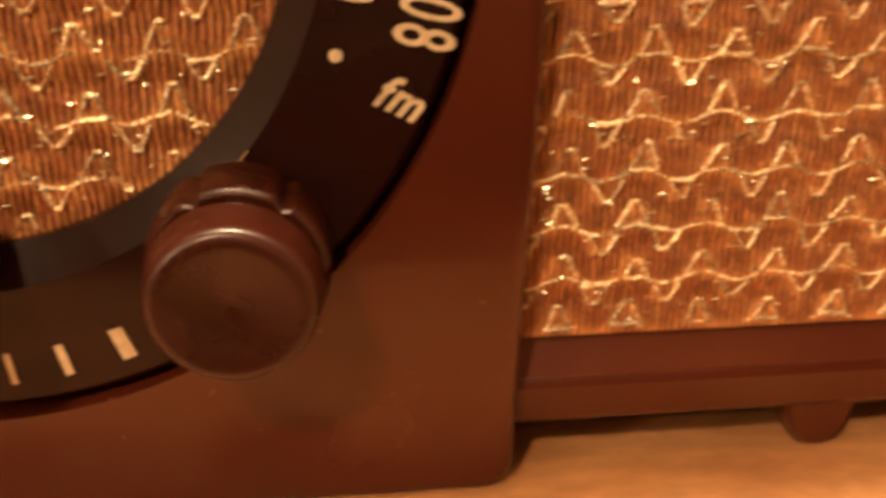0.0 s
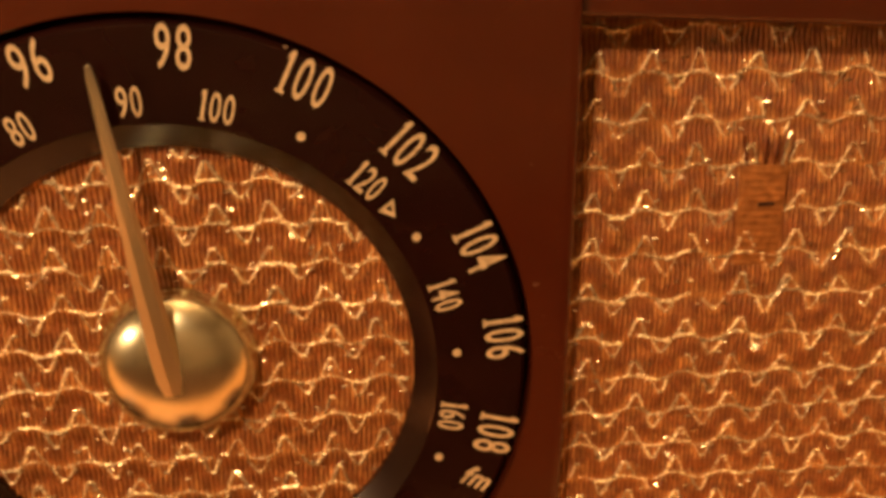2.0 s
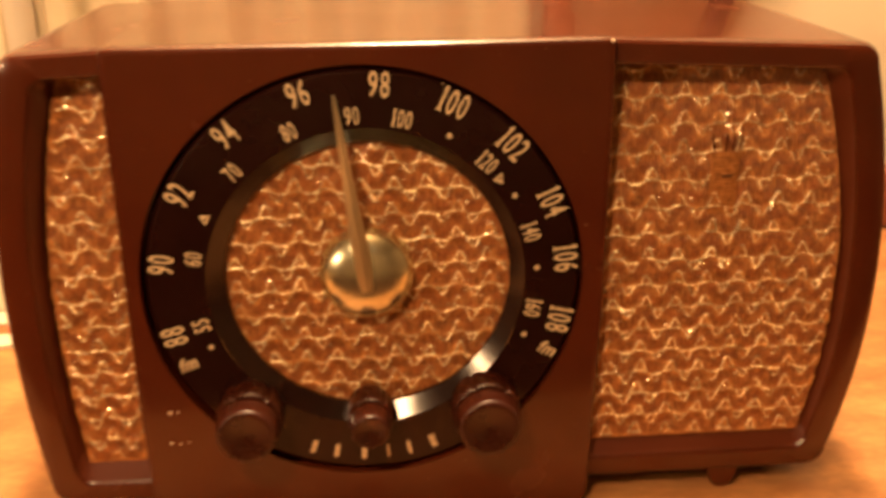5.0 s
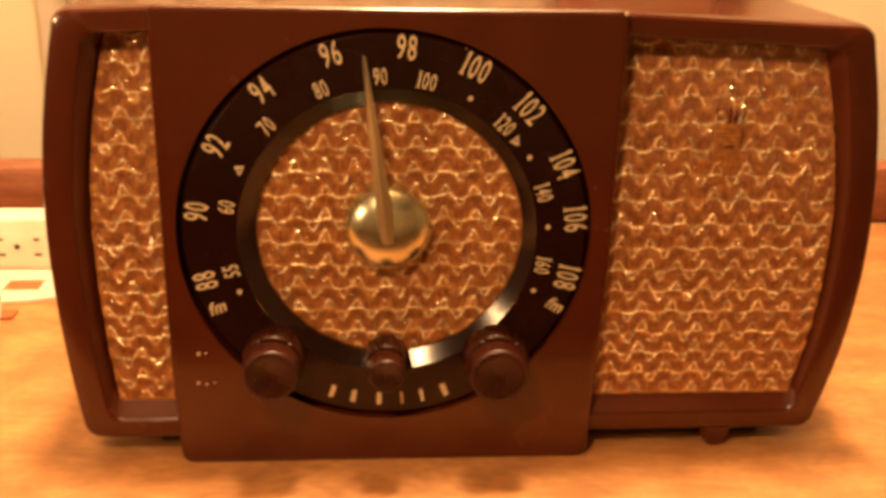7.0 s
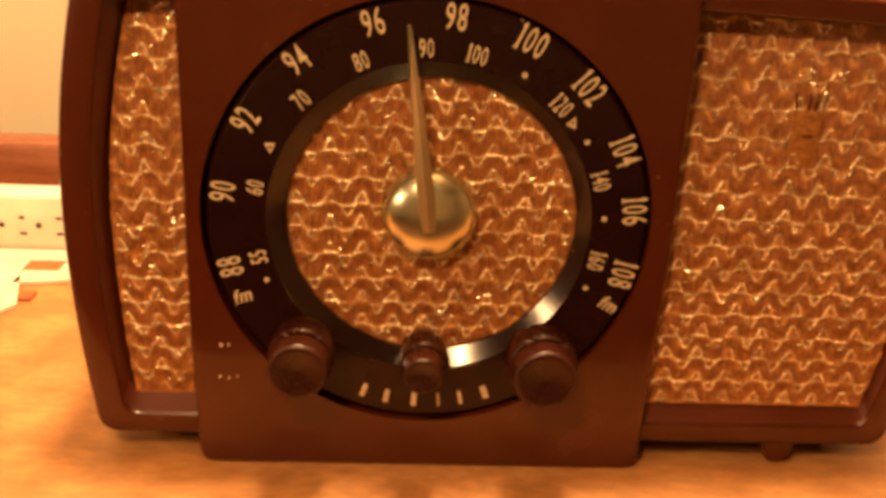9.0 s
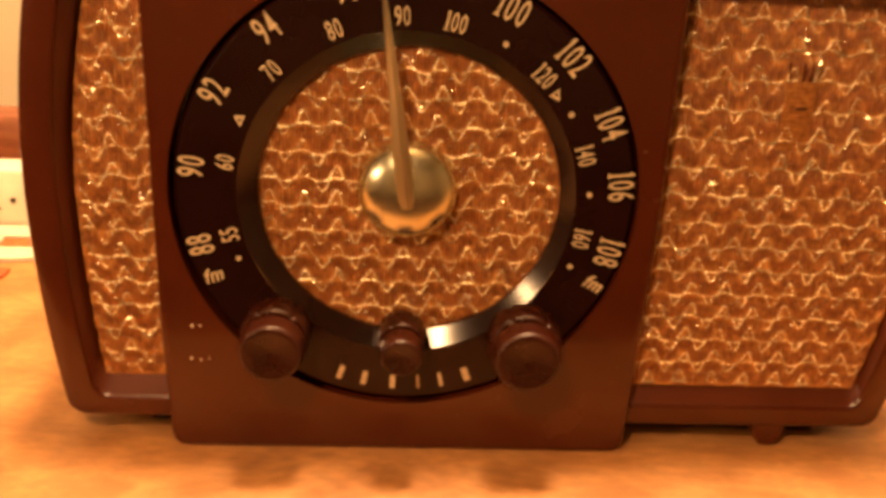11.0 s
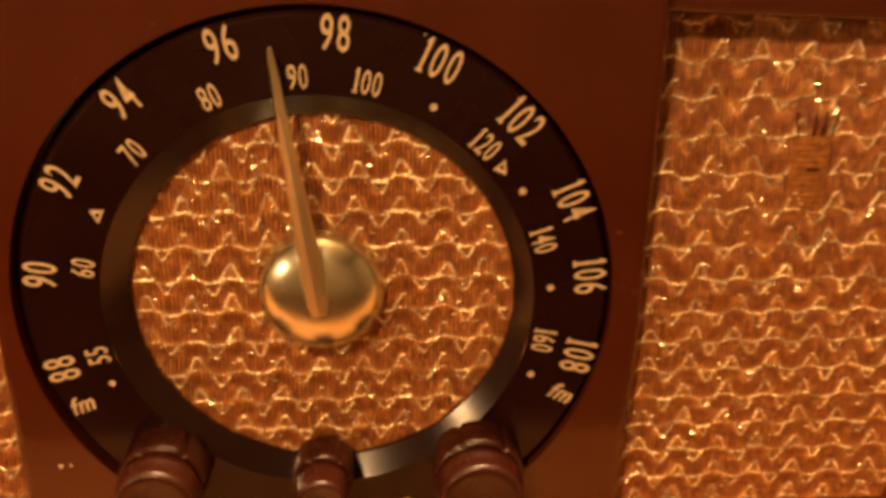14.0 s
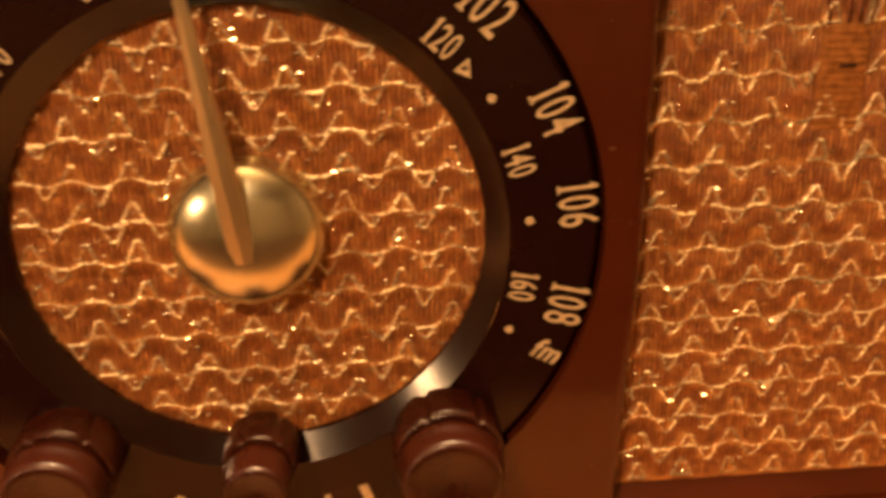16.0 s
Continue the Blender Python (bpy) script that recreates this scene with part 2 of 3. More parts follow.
strip(-0.62, 0.2025, -0.194, 0.2190)
strip(-0.62, 0.1870, -0.2350, 0.2020)
strip(-0.2135, 0.1870, -0.193, 0.2020)
patch([(-0.2335, 0.1685), (-0.212, 0.1715), (-0.190, 0.1790), (-0.190, 0.1865), (-0.2335, 0.1865)])
patch([(-0.2350, 0.1865), (-0.62, 0.1865), (-0.62, 0.0700), (-0.2300, 0.1240), (-0.2200, 0.1400)], "tail")
for x0, y0, x1, y1 in ((-0.2345, 0.1875, -0.2140, 0.2015), (-0.2255, 0.1490, -0.2160, 0.1600)):
    part("red_square", box("red_square", (x0, y0, TOP + 0.0003), (x1, y1, TOP + 0.0022), 0.0006), M_RED, mat_cloth, "red woven square")

# ---- power strip standing on its edge behind the runner ----
power_strip = tagged(new("power_strip"), "white plastic power strip standing on edge on the table", "power strip")
part("case", box("case", (-0.520, 0.2205, TOP + 0.0004), (-0.150, 0.2440, 0.0334), 0.0025), M_PLASTIC, power_strip)
for k in range(13):
    sx = -0.1995 - 0.0224 * k
    socket = part("socket", box("socket", (sx - 0.0045, 0.2199, 0.0052), (sx + 0.0128, 0.2204, 0.0242), 0.0002), M_PLASTIC, power_strip)
    for sz, w in ((0.0197, 0.0036), (0.0093, 0.0042)):
        part("slot", box("slot", (sx - 0.0005 - w / 2, 0.2194, sz - 0.0008), (sx - 0.0005 + w / 2, 0.2198, sz + 0.0008)), M_SLOT, socket, "dark slot", 0)
    part("ground_hole", lathe("ground_hole", [(0.2198, 0.0019), (0.2194, 0.0019)], sx + 0.0093, 0.0147, 14), M_SLOT, socket, "dark round hole")

# ---- the radio ----
radio = tagged(new("radio"), "vintage brown bakelite radio with round black dial and gold grille", "radio")
ZC = 0.103
X0, X1 = -0.0892, 0.0905


def side_right(z):
    return 0.2074 - (1.5 if z > 0.090 else 1.9) * (z - 0.090) ** 2


def side_left(z):
    return 0.1392 - (1.4 if z > 0.092 else 0.9) * (z - 0.092) ** 2


def top_edge(x):
    return 0.1945 - 0.045 * max(0.0, abs(x) - 0.09)


def wing_path(side, x0, dt, ds, db, r=0.008):
    """Open outline from the panel's top, round the side, to the panel's foot, set in by dt, ds and db."""
    r = max(0.0065, r - 0.1 * ds)
    zt = top_edge(0.12 if side is side_left else 0.18) - dt
    zb = 0.0064 + db
    xt, xb = side(zt - r) - ds, side(zb + r) - ds
    pts = [(x0 + (xt - r - x0) * i / 10, top_edge(x0 + (xt - r - x0) * i / 10) - dt) for i in range(10)]
    za = top_edge(xt - r) - dt
    pts += [(xt - r + r * math.sin(a), za - r + r * math.cos(a)) for a in [math.pi / 2 * k / 7 for k in range(7)]]
    pts += [(side(za - r + (zb + 2 * r - za) * i / 20) - ds, za - r + (zb + 2 * r - za) * i / 20) for i in range(20)]
    pts += [(xb - r + r * math.cos(a), zb + r - r * math.sin(a)) for a in [math.pi / 2 * k / 7 for k in range(7)]]
    pts += [(xb - r + (x0 - xb + r) * i / 10, zb) for i in range(11)]
    return pts


CLOTH_Y = 0.0072


def cloth_y(x, z):
    """How far back the cloth lies; behind the wings it leans back towards the top."""
    wing = np.where(x > 0.08, 0.0072, 0.0090) + np.where(x > 0.08, 0.0085, 0.0060) * np.clip((z - 0.105) / 0.075, 0, 1) ** 1.5
    return np.where(np.abs(x) < 0.08, CLOTH_Y, wing)


SECTIONS = [(0, 0, 0, 0.140), (0, 0, 0, 0.0085), (0.0003, 0.0003, 0.0003, 0.0060), (0.0010, 0.0012, 0.0010, 0.0043), (0.0022, 0.0028, 0.0022, 0.0035),
            (0.0088, 0.0112, 0.0090, 0.0030), (0.0095, 0.0124, 0.0098, 0.0034), (0.0099, 0.0130, 0.0106, 0.0044), (0.0106, 0.0160, 0.0182, 0.0086), (0.0112, 0.0180, 0.0198, 0.0172)]
for side, sign, x0 in ((side_left, -1, -X0), (side_right, 1, X1)):
    loops = [[(sign * x, y, z) for x, z in wing_path(side, x0, dt, ds, db)] for dt, ds, db, y in SECTIONS]
    wing = part("wing", loft("wing", loops[:8], False), M_BAKE, radio, "", 0.5)
    part("recess", loft("recess", loops[7:], False), M_RECESS, wing, "dull brown recess round the cloth, lightened for its lit ledge", 0.5)
# unseen dark sheet, added to block light leaking in round the left cloth
rim_z = [0.012 + 0.172 * k / 24 for k in range(25)]
part("leak_block", loft("leak_block", [[(-0.0890, y, 0.012), (-0.0890, y, 0.184)] + [(0.0045 - side_left(z), y, z) for z in rim_z[::-1]] for y in (0.0255, 0.0275)], True, True, True), M_WOOD_SHADE, radio, "dark sheet added behind the left cloth to stop light leaking in", 0.5)
part("top", box("top", (X0, 0.0047, 0.1895), (X1, 0.140, 0.1945)), M_BAKE, radio)
part("back_plate", box("back_plate", (-0.122, 0.1402, 0.012), (0.185, 0.143, 0.1885), 0.001), M_BAKE, radio)


def rect_loop(inset, y):
    angs = sorted([2 * math.pi * (i + 0.5) / 316 for i in range(316)] + [math.atan2(dz, dx) % (2 * math.pi) for dx in (X0, X1) for dz in (0.1952 - ZC, TOP - ZC)])
    out = []
    for a in angs:
        c, s = math.cos(a), math.sin(a)
        k = min([((X1 - inset) if c > 0 else (X0 + inset)) / c if abs(c) > 1e-6 else 9, ((0.1952 - inset - ZC) if s > 0 else (TOP + inset - ZC)) / s if abs(s) > 1e-6 else 9])
        r = (0.0025 if s > 0 else 0.0055) - inset
        qx, qz = (X1 - inset - r if c > 0 else X0 + inset + r), (0.1952 - inset - r - ZC if s > 0 else TOP + inset + r - ZC)
        if r > 0 and (k * c - qx) * c > 0 and (k * s - qz) * s > 0:
            b = c * qx + s * qz
            k = b + math.sqrt(max(0.0, b * b - qx * qx - qz * qz + r * r))
        z = ZC + k * s
        x = k * c * (1 + (0.008 + 0.038 * (1 - z / 0.195) - 0.024 * max(0.0, 1 - z / 0.05) if c < 0 else 0.026 - 0.030 * max(0.0, 1 - z / 0.09)))
        out.append((x, min(y, 0.0046) if ZC + k * s > 0.193 else y, ZC + k * s))
    return out, angs


R_OUT, R_FLAT, R_IN = 0.0846, 0.0612, 0.0550
loops = [rect_loop(i, y)[0] for i, y in ((0, 0.0140), (0, 0.0010), (0.0003, -0.0002), (0.0010, -0.0010), (0.0024, -0.0014), (0.0029, -0.0014))]
angs = rect_loop(0, 0)[1]
loops += [[(R_OUT * math.cos(a) - 0.0008, y, ZC + R_OUT * math.sin(a)) for a in angs] for y in (-0.0014, 0.0100)]
part("front_panel", loft("front_panel", loops), M_BAKE, radio, "", 0.5)

# black block added so the gap under the wings reads as shadow
part("under_shade", box("under_shade", (-0.104, 0.0175, TOP + 0.0002), (0.176, 0.130, 0.0062), 0.0008), M_WOOD_SHADE, radio, "black filler standing in for the shadow under the wings")

# dial ring, its sloping inner rim
dial = part("dial_ring", lathe("dial_ring", [(0.0095, R_OUT - 0.0003, -0.0008), (0.0050, R_OUT - 0.0006, -0.0008), (0.0012, R_OUT - 0.0016, -0.0006), (0.0002, R_OUT - 0.0023, -0.0004), (-0.0003, R_OUT - 0.0031, -0.0003), (-0.0003, R_FLAT)], 0, ZC, 128, False),
            M_RING, radio, "glossy black dial ring with ivory numerals", 0.5)
part("inner_rim", lathe("inner_rim", [(-0.0003, R_FLAT - 0.00005), (0.0001, R_FLAT - 0.0005), (0.0046, R_IN, 0.0009), (0.0090, R_IN + 0.0002, 0.0009)], 0, ZC, 128, False), M_BEVEL, dial, "shiny sloping inner rim", 0.5)


def letters(text, width, height, shear=0.0, bold=0.02):
    cu = bpy.data.curves.new("lettering", "FONT")
    cu.body, cu.size, cu.extrude, cu.offset, cu.shear, cu.resolution_u, cu.space_character = text, 1.0, 0.01, bold, shear, 3, 1.12
    ob = new("lettering", cu)
    dg = bpy.context.evaluated_depsgraph_get()
    me = bpy.data.meshes.new_from_object(ob.evaluated_get(dg))
    bpy.data.objects.remove(ob)
    co = np.empty(len(me.vertices) * 3)
    me.vertices.foreach_get("co", co)
    co = co.reshape(-1, 3)
    lo, hi = co.min(0), co.max(0)
    co = (co - (lo + hi) / 2) / np.maximum(hi - lo, 1e-6) * (width, height, 0.0003)
    me.vertices.foreach_set("co", co.ravel())
    me.update()
    return me


def on_dial(ob, angle, radius, turn=0.0):
    a = radians(angle)
    ob.matrix_basis = Matrix.Translation((radius * math.sin(a), -0.00042, ZC + radius * math.cos(a))) @ pose(0, 0, 0, 90, 0, 0) @ pose(0, 0, 0, 0, 0, turn - angle)
    return ob


def figure_one(width, height):
    """An upright stem with a short foot and a flag."""
    w, h, t = width / 2, height / 2, 0.17 * width + 0.0001
    outline = [(-w, -h), (w, -h), (w, -h + 0.07 * height), (t, -h + 0.07 * height), (t, h), (-t, h), (-w, h - 0.16 * height), (-w, h - 0.22 * height), (-t, h - 0.13 * height), (-t, -h + 0.07 * height), (-w, -h + 0.07 * height)]
    n = len(outline)
    return fixed(mesh_of("figure_one", [(x, y, z) for z in (-0.00015, 0.00015) for x, y in outline],
                         [tuple(range(n)), tuple(range(n, 2 * n))] + [(k, (k + 1) % n, n + (k + 1) % n, n + k) for k in range(n)]))


def numeral(name, text, angle, radius, height, pitch, width):
    """One object for each figure, side by side across the radius."""
    widths = [0.62 * width if c == "1" else width for c in text]
    gap = pitch - width
    run = sum(widths) + gap * (len(text) - 1)
    u = -run / 2
    for c, w in zip(text, widths):
        ob = part(name, figure_one(0.62 * width, height) if c == "1" else letters(c, w, height, 0.0, 0.004), M_IVORY, dial, "ivory figure " + c, 0)
        on_dial(ob, angle, radius)
        ob.matrix_basis = ob.matrix_basis @ Matrix.Translation((u + w / 2, 0, 0))
        u += w + gap


for text, angle in (("88", -104.2), ("90", -81.8), ("92", -60.4), ("94", -38.8), ("96", -16.4), ("98", 5.3), ("100", 26.0), ("102", 46.1), ("104", 66.6), ("106", 84.3), ("108", 103.7)):
    numeral("numeral", text, angle, 0.0775, 0.0095, 0.0043, 0.0032)
for text, angle in (("55", -103.0), ("60", -78.7), ("70", -45.6), ("80", -23.1), ("90", -2.6), ("100", 13.2), ("120", 44.4), ("140", 73.2), ("160", 101.3)):
    numeral("small_numeral", text, angle, 0.0660, 0.0066, 0.0029, 0.0023)
for angle in (-113.6, 113.6):
    on_dial(part("band_mark", letters("fm", 0.0072, 0.0056, 0.25), M_IVORY, dial, "ivory letters fm", 0), angle, 0.0775, angle - 28 if angle > 0 else angle + 20)
for angle in (29.2, 59.2, 86.3, 111.6, -111.4):
    on_dial(part("dot", fixed(mesh_of("dot", [(0.0010 * math.cos(k * math.pi / 8), 0.0010 * math.sin(k * math.pi / 8), h) for h in (-0.0001, 0.0002) for k in range(16)],
            [tuple(range(16)), tuple(range(16, 32))] + [(k, (k + 1) % 16, 16 + (k + 1) % 16, 16 + k) for k in range(16)])), M_IVORY, dial, "", 0), angle, 0.0660)
for angle in (-64.2, 51.2):
    on_dial(part("triangle", fixed(mesh_of("triangle", [(k * x, k * y, h) for h in (-0.0001, 0.0002) for k in (1.0, 0.42) for x, y in ((-0.0020, -0.0016), (0.0020, -0.0016), (0, 0.0023))],
            [(o + i, o + (i + 1) % 3, o + 3 + (i + 1) % 3, o + 3 + i) for o in (0, 6) for i in range(3)] + [(o + i, o + (i + 1) % 3, o + 6 + (i + 1) % 3, o + 6 + i) for o in (0, 3) for i in range(3)])), M_IVORY, dial, "", 0), angle, 0.0652, angle + 180 if angle < 0 else angle - 24)
for angle, w in ((-161.3, 0.0020), (-168.5, 0.0020), (-177.0, 0.0020), (175.5, 0.0010), (168.8, 0.0014), (161.1, 0.0024)):
    on_dial(part("name_mark", box("name_mark", (-w / 2, -0.0029, -0.0001), (w / 2, 0.0029, 0.0002)), M_IVORY, dial, "plain ivory bar", 0), angle, 0.0753)


# grille cloth: ribbed weave with rows of gold thread
def row_heights(first, low, bend, high, count):
    """Heights of the rows of thread: closer together up to the row at bend, wider above it."""
    return [first + low * min(k, bend) + high * max(0, k - bend) for k in range(count)]


def yarn_mix(X, Z, pitch, phase, rows):
    """1 where the light yarn lies along the rows of loops, 0 in the dark lobes between them."""
    best = np.full(X.shape, 1.0)
    for k, height in enumerate(rows):
        u = (X - phase) / pitch
        V = Z - height - 0.0008 * np.cos(2 * np.pi * u) - 0.0003 * np.sin(X * 300 + 2.1 * k)
        best = np.minimum(best, np.abs(V))
        for half, sign in ((0.0, 1), (0.5, -1)):
            dx = np.abs((u + half + 0.5) % 1.0 - 0.5) * pitch
            up = sign * V
            leg = np.abs(dx - (0.0023 - 0.0018 * up / 0.0042))
            best = np.where((up > 0) & (up < 0.0042), np.minimum(best, leg), best)
    worn = 0.62 + 0.38 * np.sin(X * 410 + 2 * np.sin(Z * 230)) * np.sin(Z * 370 + 1.5 * np.sin(X * 190))
    rib = np.floor(X / 0.00125)
    fleck = np.abs(np.sin(rib * 12.9898 + np.floor(Z / 0.0026 + 0.37 * rib) * 78.233) * 43758.5453) % 1.0
    # rib crests paler than the gaps: sheen and relief shade put into the colour
    rib_sheen = np.abs(np.sin(np.pi * X / 0.00125)) ** 2
    return np.clip(0.8 * worn * np.exp(-(best / 0.0012) ** 2) * (0.60 + 0.50 * rib_sheen) + 0.16 * rib_sheen + 0.50 * rib_sheen * fleck ** 2, 0, 1)


def weave(name, x0, x1, z0, z1, inside, label, pitch, phase, rows):
    nx, nz = int((x1 - x0) / 0.00024), int((z1 - z0) / 0.0007)
    xs, zs = np.linspace(x0, x1, nx + 1), np.linspace(z0, z1, nz + 1)
    X, Z = np.meshgrid(xs, zs)
    rng = np.random.default_rng(len(name) + nx)
    wob = 0.00035 * np.sin(Z * 700 + 3 * np.sin(X * 180)) + 0.0002 * np.sin(Z * 1900 + X * 500)
    Y = cloth_y(X, Z) - 0.00075 * np.abs(np.sin(np.pi * (X + 0.5 * wob) / 0.00125)) - 0.0006 * np.abs(np.sin(np.pi * Z / 0.0105)) + rng.normal(0, 0.00004, X.shape)
    verts = np.stack([X, Y, Z], -1).reshape(-1, 3)
    ok = inside(X, Z, 0.0)
    cell = ok[:-1, :-1] & ok[1:, 1:] & ok[:-1, 1:] & ok[1:, :-1]
    jj, ii = np.nonzero(cell)
    a = jj * (nx + 1) + ii
    faces = np.stack([a, a + 1, a + nx + 2, a + nx + 1], -1)
    used = np.unique(faces)
    remap = np.zeros(len(verts), int)
    remap[used] = np.arange(len(used))
    me = mesh_of(name, verts[used].tolist(), remap[faces].tolist())
    me.attributes.new("yarn", "FLOAT", "POINT").data.foreach_set("value", yarn_mix(X, Z, pitch, phase, rows).reshape(-1)[used].astype(np.float32))
    return part(name, me, M_CLOTH, radio, label, 1.2)


def add_tube(verts, faces, pts, w0, h):
    n0 = len(verts)
    m = len(pts)
    for i, (x, y, z) in enumerate(pts):
        ax, _, az = pts[max(0, i - 1)]
        bx, _, bz = pts[min(m - 1, i + 1)]
        d = math.hypot(bx - ax, bz - az) or 1e-9
        w = w0 * (1.05 + 0.4 * math.sin(2.4 * i + 900 * (x + z)))
        sx, sz = -(bz - az) / d * w, (bx - ax) / d * w
        verts += [(x + sx, y, z + sz), (x, y - h, z), (x - sx, y, z - sz), (x, y + h, z)]
    for i in range(m - 1):
        for k in range(4):
            a, b = n0 + 4 * i + k, n0 + 4 * i + (k + 1) % 4
            faces.append((a, b, b + 4, a + 4))
    faces += [(n0, n0 + 1, n0 + 2, n0 + 3), (n0 + 4 * m - 4, n0 + 4 * m - 1, n0 + 4 * m - 2, n0 + 4 * m - 3)]


def thread_row(parent, z, x0, x1, pitch, phase, inside, seed, row):
    rng = random.Random(seed)
    verts, faces, glint_knots = [], [], []
    y = float(cloth_y(0.5 * (x0 + x1), z)) - 0.0009

    def base(x):
        return z + 0.0008 * math.cos(2 * math.pi * (x - phase) / pitch) + 0.0003 * math.sin(x * 300 + 2.1 * row)

    def put(pts, w):
        keep = []
        for p in pts + [None]:
            if p is not None and x0 < p[0] < x1 and inside(np.float64(p[0]), np.float64(p[2]), 0.0016):
                keep.append(p)
            else:
                if len(keep) > 1:
                    add_tube(verts, faces, keep, w, 0.00032)
                keep = []

    k0, k1 = int((x0 - phase) / pitch) - 1, int((x1 - phase) / pitch) + 1
    for k in range(k0, k1 + 1):
        for half in range(2):
            xa = phase + (k + 0.5 * half) * pitch + rng.uniform(-0.0008, 0.0008)
            seg = [xa + pitch * 0.5 * i / 12 for i in range(13)]
            if rng.random() < 0.95:
                put([(x, y - rng.uniform(0, 0.0003), base(x) + rng.uniform(-0.00015, 0.00015)) for x in seg], rng.uniform(0.00016, 0.00042))
            s = 1 if half == 0 else -1
            hgt, wid = (rng.uniform(0.0034, 0.0049), rng.uniform(0.0020, 0.0029)) if half == 0 else (rng.uniform(0.0026, 0.0042), rng.uniform(0.0020, 0.0029))
            lean = rng.uniform(-0.0006, 0.0006)
            if rng.random() < 0.90:
                put([(xa - wid + (wid - 0.0005 + lean) * i / 8, y - 0.0002 - 0.0003 * math.sin(math.pi * i / 8), base(xa) + s * hgt * i / 8) for i in range(9)], rng.uniform(0.00014, 0.00044))
            if rng.random() < 0.90:
                put([(xa + 0.0005 + lean + (wid - 0.0005 - lean) * i / 8, y - 0.0002 - 0.0003 * math.sin(math.pi * i / 8), base(xa) + s * hgt * (1 - i / 8)) for i in range(9)], rng.uniform(0.00014, 0.00044))
            put([(xa - 0.0007 + lean + 0.0014 * i / 2, y - 0.0003, base(xa) + s * hgt) for i in range(3)], rng.uniform(0.00025, 0.00042))
            # bright facets added at loop tips and between, tilted to imitate the threads' glints
            spots = [(xa + lean, base(xa) + s * hgt, rng.uniform(0.00024, 0.00068), 0.85 if half == 0 else 0.3), (xa - wid, base(xa), rng.uniform(0.00014, 0.00054), 0.65), (xa + wid, base(xa), rng.uniform(0.00014, 0.00054), 0.65)]
            spots += [(xa + rng.uniform(-0.004, 0.004), base(xa) + s * rng.uniform(0, hgt), rng.uniform(0.00012, 0.00048), 0.65) for _ in range(5)]
            for kx, kz, kr, chance in spots:
                if rng.random() > chance:
                    continue
                if x0 < kx < x1 and inside(np.float64(kx), np.float64(kz), 0.0016):
                    glint_knots.append((kx, y - 0.0004, kz, kr, rng.uniform(-0.8, 0.1), rng.uniform(-0.5, 0.3)))
            if rng.random() < 0.4:
                put([(xa - wid + 2 * wid * i / 4, y - 0.0005, base(xa) + rng.uniform(-0.0002, 0.0002)) for i in range(5)], rng.uniform(0.00028, 0.00050))
    if verts:
        n_dull = len(faces)
        for kx, ky, kz, kr, t1, t2 in glint_knots:
            turn = Euler((t1, 0, t2)).to_matrix()
            n0 = len(verts)
            for c in ((0, -0.15, 0), (-2.6, 0, -0.3), (0.2, 0, 0.7), (2.6, 0, 0.3), (-0.2, 0, -0.7)):
                v = turn @ Vector(c) * kr
                verts.append((kx + v.x, ky + v.y, kz + v.z))
            faces += [(n0, n0 + 1, n0 + 2), (n0, n0 + 2, n0 + 3), (n0, n0 + 3, n0 + 4), (n0, n0 + 4, n0 + 1), (n0 + 1, n0 + 4, n0 + 3, n0 + 2)]
        strand = part("thread", mesh_of("thread", verts, faces), M_GOLD, parent, "", 0)
        strand.data.materials.append(M_GLINT)
        strand.data.polygons.foreach_set("material_index", [0] * n_dull + [1] * (len(faces) - n_dull))


def cloth(name, x0, x1, z0, z1, inside, pitch, phase, rows, label):
    sheet = weave(name, x0, x1, z0, z1, inside, label, pitch, phase, rows)
    for k, height in enumerate(rows):
        thread_row(sheet, height, x0, x1, pitch, phase, inside, k + int(1000 * abs(x1)), k)
    return sheet


cloth("grille_cloth", -0.0554, 0.0572, ZC - 0.0562, ZC + 0.0562, lambda x, z, m: (x - 0.0009) ** 2 + (z - ZC) ** 2 < (0.0560 - m) ** 2, 0.01225, 0.0112, row_heights(0.0472, 0.01018, 11, 0.01018, 12), "copper-brown woven cloth with gold zigzag threads")
cloth("grille_cloth", -0.1285, X0 + 0.001, 0.0155, 0.187, lambda x, z, m: (x > m - 0.1212 + np.where(z > 0.092, 1.4, 0.8) * (z - 0.092) ** 2) & (z < 0.1845 - m) & (z > 0.0236 + m), 0.0126, -0.1060, row_heights(0.0242, 0.0101, 5, 0.0107, 16),
      "copper-brown woven cloth with gold zigzag threads")
cloth("grille_cloth", X1 - 0.001, 0.196, 0.0155, 0.187, lambda x, z, m: (x < 0.1902 - m - np.where(z > 0.090, 1.5, 1.8) * (z - 0.090) ** 2) & (z < 0.1845 - m - 0.045 * (x - 0.09)) & (z > 0.0240 + m), 0.0127, 0.0985, row_heights(0.0256, 0.0099, 7, 0.0107, 16),
      "copper-brown woven cloth with gold zigzag threads")

# crest on the cloth: a thin plate with fine cross ribs, prongs above and bright slivers about it in place of glints
crest = part("crest", box("crest", (0.1340, 0.0072, 0.1238), (0.1452, 0.0090, 0.1490), 0.0005), M_CREST, radio, "tarnished ribbed crest on the cloth", 0.6)
for k in range(14):
    part("rib", box("rib", (0.1343 + 0.0002 * (k % 3), 0.0069, 0.1242 + 0.00175 * k), (0.1449 - 0.0002 * (k % 2), 0.0073, 0.1251 + 0.00175 * k), 0.0002), M_CREST, crest, "", 0)
